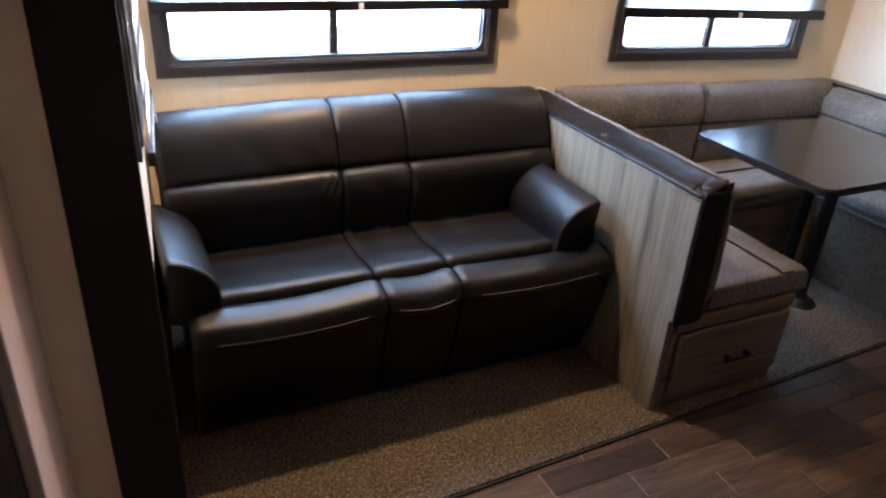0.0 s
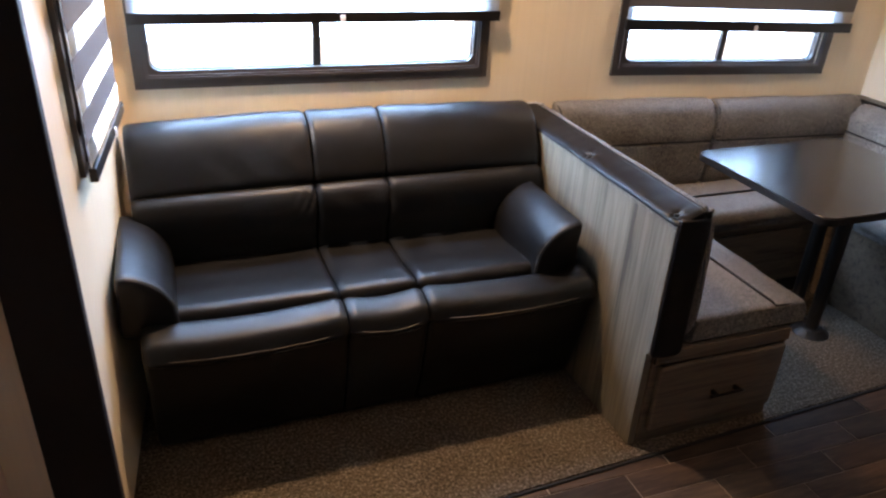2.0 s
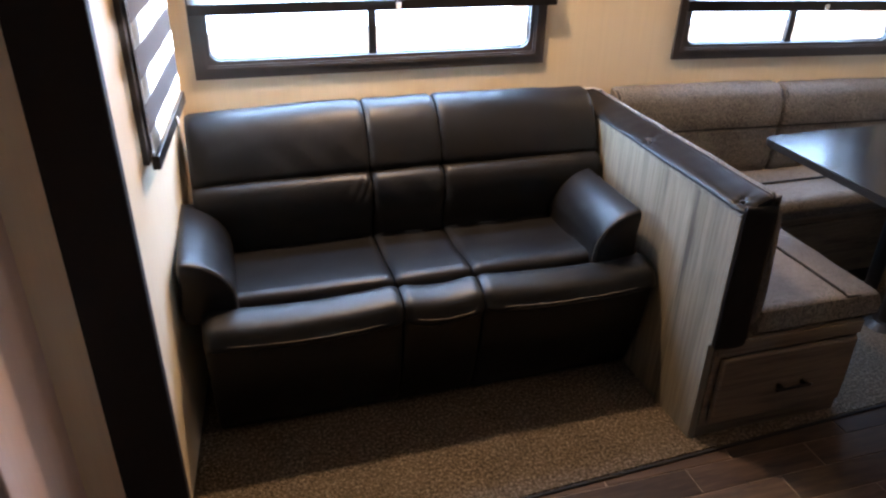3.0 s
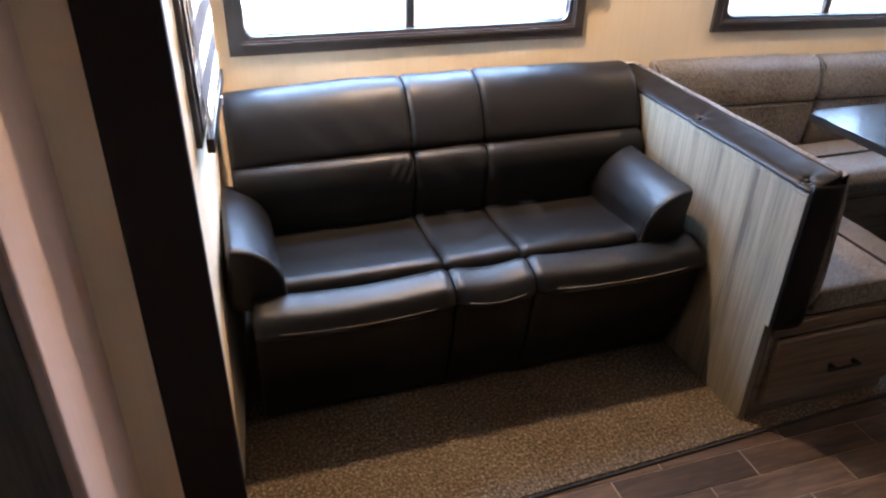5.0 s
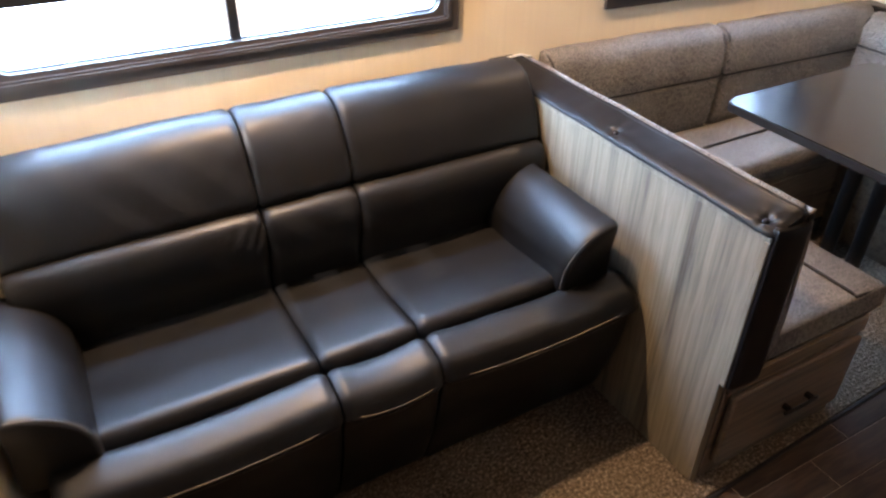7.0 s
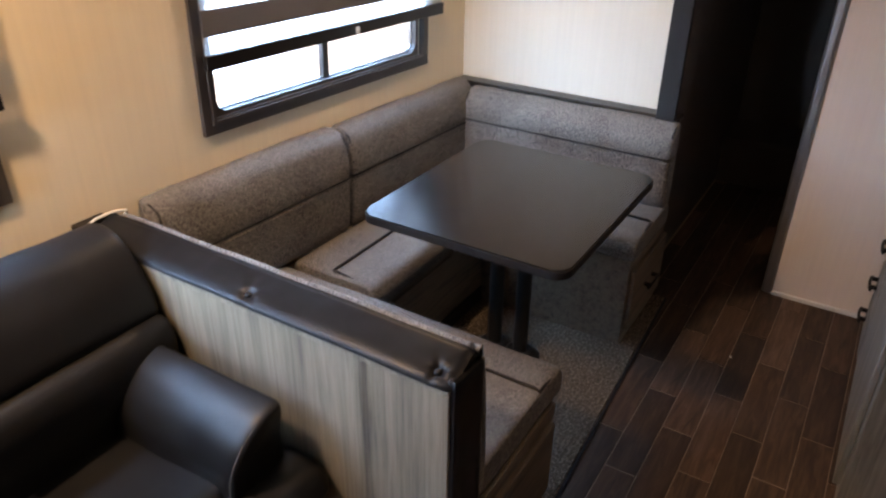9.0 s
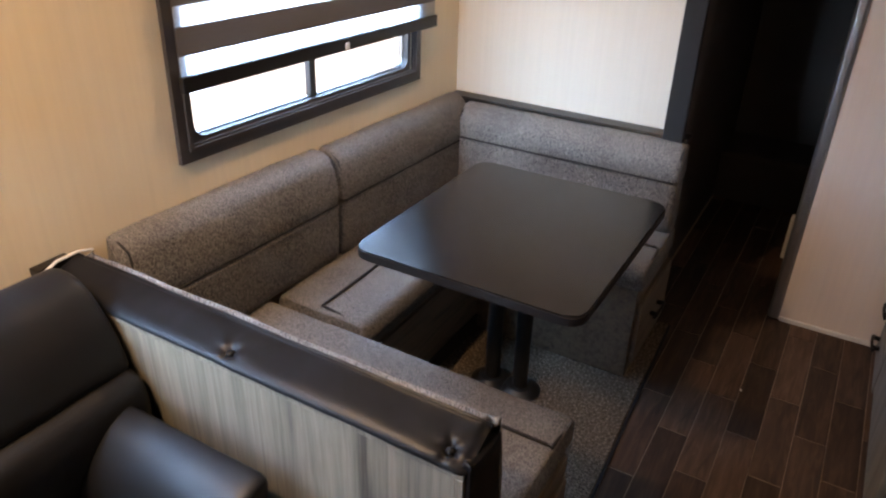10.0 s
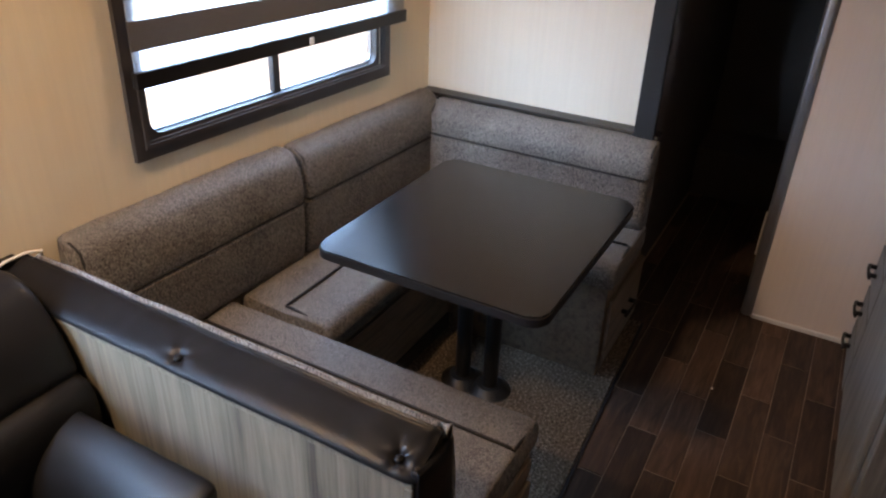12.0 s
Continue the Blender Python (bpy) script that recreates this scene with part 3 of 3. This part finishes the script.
bench = thing("bench_cabinet", "limed wood bench cabinet with a single drawer under the seat", "bench", "dinette benches")
part("body", box(1.818, 2.340, 1.712, 2.70, 0.010, 0.371, 0.003), DRAWER, bench)
d = part("drawer", box(1.842, 2.328, 1.690, 1.7115, 0.070, 0.312, 0.008, 3), DRAWER, bench)
part("drawer_rail", box(1.822, 2.338, 1.700, 1.7115, 0.324, 0.369, 0.002), DRAWER, bench)
handle(d, 2.040, 2.172, 1.690, 0.182)
bench2 = thing("bench_cabinet", "limed wood bench base along the window wall", "bench", "dinette benches")
part("body", box(2.342, 3.156, 2.375, 2.70, 0.010, 0.371, 0.003), DRAWER, bench2)
part("kick_board", box(2.35, 3.15, 2.366, 2.3745, 0.012, 0.075, 0.002), BLACK, bench2, "dark kick board")
part("access_panel", box(2.46, 3.04, 2.364, 2.3745, 0.10, 0.335, 0.004), DRAWER, bench2)
bench3 = thing("bench_cabinet", "limed wood bench cabinet with a drawer by the passage", "bench", "dinette benches")
part("body", box(3.158, 3.56, 1.782, 2.70, 0.010, 0.371, 0.003), DRAWER, bench3)
d = part("drawer", box(3.175, 3.55, 1.764, 1.7815, 0.070, 0.318, 0.004), DRAWER, bench3)
handle(d, 3.30, 3.43, 1.764, 0.20)


def seat(label, x0, x1, y0, y1, nose, pipe):
    """A thick bench cushion; nose is the side of its rolled front edge, pipe the line of its top seam."""
    t = thing("seat_cushion", label, "cushion", "dinette cushions")
    z0, z1 = 0.372, 0.462
    if nose in ("+x", "-x"):
        f, b = (x1, x0) if nose == "+x" else (x0, x1)
        s = 1 if nose == "+x" else -1
        prof = [(f - s * 0.03, z0), (f - s * 0.002, z0 + 0.02), (f, z0 + 0.05), (f - s * 0.020, z1 - 0.006), (f - s * 0.07, z1), (pipe, z1 - 0.003), (pipe - s * 0.06, z1), (b + s * 0.03, z1), (b, z1 - 0.02), (b, z0 + 0.02), (b + s * 0.03, z0)]
        part("cover", sweep(prof, y0, y1, axis="y", pinch=0.007, run=0.02, wobble=0.004, stations=40), FABRIC, t, smooth=True)
        pts = [(pipe, y0 + 0.02 + (y1 - y0 - 0.04) * k / 20, z1 - 0.001) for k in range(21)]
        pts = [(f - s * 0.012, y0 + 0.004, z0 + 0.045), (f - s * 0.05, y0 + 0.006, z1 - 0.012), (pipe, y0 + 0.008, z1 - 0.008)] + pts if s else pts
        part("piping", tube([(x, y, z + 0.002) for x, y, z in pts], 0.0048, 6), PIPING, t, "dark piping", smooth=True)
    else:
        prof = [(y0 + 0.03, z0), (y0 + 0.002, z0 + 0.02), (y0, z0 + 0.05), (y0 + 0.020, z1 - 0.006), (y0 + 0.07, z1), (pipe, z1 - 0.003), (pipe + 0.06, z1), (y1 - 0.03, z1), (y1, z1 - 0.02), (y1, z0 + 0.02), (y1 - 0.03, z0)]
        part("cover", sweep(prof, x0, x1, axis="x", pinch=0.007, run=0.02, wobble=0.004, stations=40), FABRIC, t, smooth=True)
        pts = [(x0 + 0.012, y0 + 0.01, z0 + 0.05), (x0 + 0.012, y0 + 0.05, z1 - 0.008)] + [(x0 + 0.02 + (x1 - x0 - 0.04) * k / 20, pipe, z1 + 0.001) for k in range(21)]
        part("piping", tube(pts, 0.0048, 6), PIPING, t, "dark piping", smooth=True)
    return t


seat("brown woven bench cushion with dark piping beside the divider", 1.945, 2.392, 1.708, 2.675, "+x", 2.253)
seat("brown woven bench cushion with dark piping along the window wall", 2.408, 3.130, 2.345, 2.675, "-y", 2.515)
seat("brown woven bench cushion with dark piping by the passage", 3.145, 3.520, 1.768, 2.675, "-x", 3.320)


def back(label, a0, a1, at, side, axis, top):
    """A back cushion: a rolled head over a flat lower part, with a piped seam between; side points into the room."""
    t = thing("back_cushion", label, "cushion", "dinette cushions")
    s = side
    low = [(at, 0.455), (at + s * 0.085, 0.455), (at + s * 0.100, 0.53), (at + s * 0.101, 0.62), (at + s * 0.099, 0.650), (at + s * 0.05, 0.660), (at, 0.64)]
    head = [(at, 0.652), (at + s * 0.088, 0.653), (at + s * 0.102, 0.668), (at + s * 0.101, 0.720), (at + s * 0.085, top - 0.035), (at + s * 0.055, top - 0.006), (at + s * 0.02, top), (at, top - 0.02)]
    other = "x" if axis == "y" else "y"
    part("lower_cover", sweep(low, a0, a1, axis=other, pinch=0.010, run=0.03, wobble=0.004, seed=a0), FABRIC, t, smooth=True)
    part("head_roll", sweep(head, a0, a1, axis=other, pinch=0.010, run=0.022, wobble=0.004, seed=a1), FABRIC, t, smooth=True)
    def v(a, d, z):
        return (a, at + s * d, z) if axis == "y" else (at + s * d, a, z)
    pts = [v(a0 + 0.012 + (a1 - a0 - 0.024) * k / 20, 0.100, 0.6545) for k in range(21)]
    part("piping", tube(pts, 0.0042, 6), PIPING, t, "dark piping", smooth=True)
    for a in (a0 + 0.008, a1 - 0.008):
        pts = [v(a, 0.094, 0.66), v(a, 0.096, 0.70), v(a, 0.080, top - 0.03), v(a, 0.05, top - 0.012), v(a, 0.01, top - 0.010)]
        part("piping", tube(pts, 0.0035, 6), PIPING, t, "dark piping", smooth=True)
    return t


for text, a0, a1, top in (("brown woven back cushion with dark piping under the window", 1.945, 2.690, 0.822), ("brown woven back cushion with dark piping in the corner", 2.704, 3.515, 0.816)):
    north(skewed(back(text, a0, a1, Y1 - 0.003, -1, "y", top), 2.70, Y1, 1.3, "Y", 0.46))
back("brown woven back cushion with dark piping on the end wall", 1.776, 2.640, 3.532, -1, "x", 0.778)
t = thing("back_cushion", "brown woven back cushion leaning on the vinyl-capped divider", "cushion", "dinette cushions")
prof = [(1.872, 0.456), (1.93, 0.456), (1.932, 0.62), (1.916, 0.78), (1.905, 0.818), (1.889, 0.828), (1.872, 0.820)]
part("cover", sweep(prof, 1.686, 2.70, axis="y", pinch=0.012, run=0.03, wobble=0.004), FABRIC, t, smooth=True)
ledge = thing("ledge", "dark brown ledge along the end wall behind the cushions", "ledge")
part("top", box(3.512, X1 - 0.001, 1.785, Y1 - 0.046, 0.772, 0.790, 0.004), BRONZE, ledge)
part("lip", box(3.534, 3.572, 1.876, Y1 - 0.046, 0.40, 0.771, 0.003), BLACK, ledge)

table = thing("dinette_table", "dark laminate dinette table with rounded corners on two black posts", "table")


def rounded_slab(x0, x1, y0, y1, z0, z1, r, grow=0.0):
    bm = bmesh.new()
    ring = []
    for cx, cy, st in ((x1 - r, y1 - r, 0), (x0 + r, y1 - r, 90), (x0 + r, y0 + r, 180), (x1 - r, y0 + r, 270)):
        for k in range(9):
            th = radians(st + 90 * k / 8)
            ring.append((cx + (r + grow) * math.cos(th), cy + (r + grow) * math.sin(th)))
    lo = [bm.verts.new((x, y, z0)) for x, y in ring]
    hi = [bm.verts.new((x, y, z1)) for x, y in ring]
    bm.faces.new(lo[::-1])
    bm.faces.new(hi)
    for i in range(len(ring)):
        j = (i + 1) % len(ring)
        bm.faces.new((lo[i], lo[j], hi[j], hi[i]))
    rim = [e for e in bm.edges if all(abs(v.co.z - z1) < 1e-6 for v in e.verts)]
    bmesh.ops.bevel(bm, geom=rim, offset=0.003, segments=2, profile=0.5, affect="EDGES")
    return bm


part("tabletop", rounded_slab(2.362, 3.072, 1.722, 2.345, 0.7165, 0.740, 0.045), TABLE, table)
part("edge_band", rounded_slab(2.362, 3.072, 1.722, 2.345, 0.714, 0.7365, 0.045, 0.003), BLACK, table)
for py in (2.07, 2.175):
    part("post", cyl(2.905, py, 0.030, 0.71, 0.026), POST, table, smooth=False)
    part("foot", cyl(2.905, py, 0.010, 0.034, 0.075, 0.045), POST, table)
    part("socket", cyl(2.905, py, 0.690, 0.7085, 0.07, 0.07), POST, table)

# ---- passage and kitchen side ----
pantry = thing("tall_cabinet", "tall off-white cabinet end panel beside the passage", "cabinet")
part("carcass", box(3.870, 4.40, 0.40, 1.397, 0.0, CEIL - 0.002, 0.002), PANEL_WHITE, pantry)
part("corner_trim", box(3.858, 3.905, 1.366, 1.409, 0.0, CEIL - 0.002, 0.014, 4), ALU, pantry, "grey metal corner trim")
part("shoe_trim", box(3.858, 3.8695, 1.02, 1.365, 0.0, 0.018, 0.003), CLIP, pantry)
kitchen = thing("base_cabinet", "grey kitchen base cabinet with three drawers", "cabinet")
part("body", box(2.75, 3.853, 0.42, 0.998, 0.0, 0.86, 0.003), CABINET_GREY, kitchen)
for z0, z1 in ((0.015, 0.138), (0.15, 0.285), (0.30, 0.45), (0.465, 0.83)):
    d = part("drawer", box(3.53, 3.845, 0.9985, 1.016, z0, z1, 0.004), CABINET_GREY, kitchen)
    if z1 < 0.6:
        handle(d, 3.71, 3.825, 1.016, (z0 + z1) / 2, "y")
d = part("door", box(2.80, 3.51, 0.9985, 1.016, 0.05, 0.83, 0.004), CABINET_GREY, kitchen)
counter = thing("countertop", "dark kitchen countertop over the base cabinet", "countertop")
part("slab", box(2.73, 3.857, 0.40, 1.036, 0.862, 0.900, 0.006), TABLE, counter)
west = thing("wardrobe", "grey wood-grain cabinet with a pale side panel", "cabinet")
part("side_panel", box(0.057, 0.083, 1.38, Y0 + 0.028, 0.0, CEIL - 0.002, 0.006), PINKISH, west, "pale side panel")
part("front", box(-0.60, 0.0565, 1.386, 1.41, 0.0, CEIL - 0.002, 0.004), CABINET_GREY, west)
part("back_board", box(-0.60, 0.0565, 1.72, 1.748, 0.0, CEIL - 0.002), CABINET_GREY, west)
scrap = thing("paper_scrap", "tiny pale paper scrap on the floor planks", "scrap")
part("scrap", box(3.318, 3.327, 1.405, 1.412, 0.0, 0.003, 0.001), CLIP, scrap)
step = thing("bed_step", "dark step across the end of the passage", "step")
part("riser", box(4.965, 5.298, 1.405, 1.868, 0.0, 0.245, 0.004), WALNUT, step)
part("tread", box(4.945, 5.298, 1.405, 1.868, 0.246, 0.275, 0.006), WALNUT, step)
# pale block stands in for light showing at a door's edge
plate = thing("light_sliver", "small pale upright block standing in for light at a door's edge", "door stop")
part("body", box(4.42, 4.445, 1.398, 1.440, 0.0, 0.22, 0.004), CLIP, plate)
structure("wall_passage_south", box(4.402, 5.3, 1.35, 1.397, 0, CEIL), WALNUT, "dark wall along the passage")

# ---- floor planks ----
ROW, LONG, GAP = 0.0975, 0.425, 0.0032
floor = thing("floor", "dark brown wood-look planks with pale joints", "floor")
tagged(floor, kind="structure")


def plank_bm(w, l):
    bm = box(0, l - GAP, 0, w - 0.0018, -0.006, 0.0, 0.0)
    top = [e for e in bm.edges if all(abs(v.co.z) < 1e-6 for v in e.verts)]
    bmesh.ops.bevel(bm, geom=top, offset=0.0012, segments=1, affect="EDGES")
    return bm


def plank(x, y, w, l, cache={}):
    key = (round(w, 4), round(l, 4))
    if key not in cache:
        me = bpy.data.meshes.new("plank")
        b = plank_bm(w, l)
        b.to_mesh(me)
        b.free()
        me.materials.append(PLANK)
        cache[key] = me
    ob = new("plank", cache[key])
    ob.parent = floor
    ob.location = (x, y, 0)


for n in range(22):
    y = 1.608 + ROW * (1 - n)
    if y < -0.46:
        break
    x = -1.3 + (1.72 + 0.26 * (n - 2) + 1.3) % LONG - LONG
    while x < 5.25:
        a, b = max(x, -1.3), min(x + LONG, 5.28)
        if b - a > 0.03:
            plank(a, y, ROW, b - a)
        x += LONG
# passage planks beyond the carpet
for i in range(4):
    a, b = 3.66 + i * LONG, min(5.28, 3.66 + (i + 1) * LONG)
    plank(a, 1.803, 0.062, b - a)
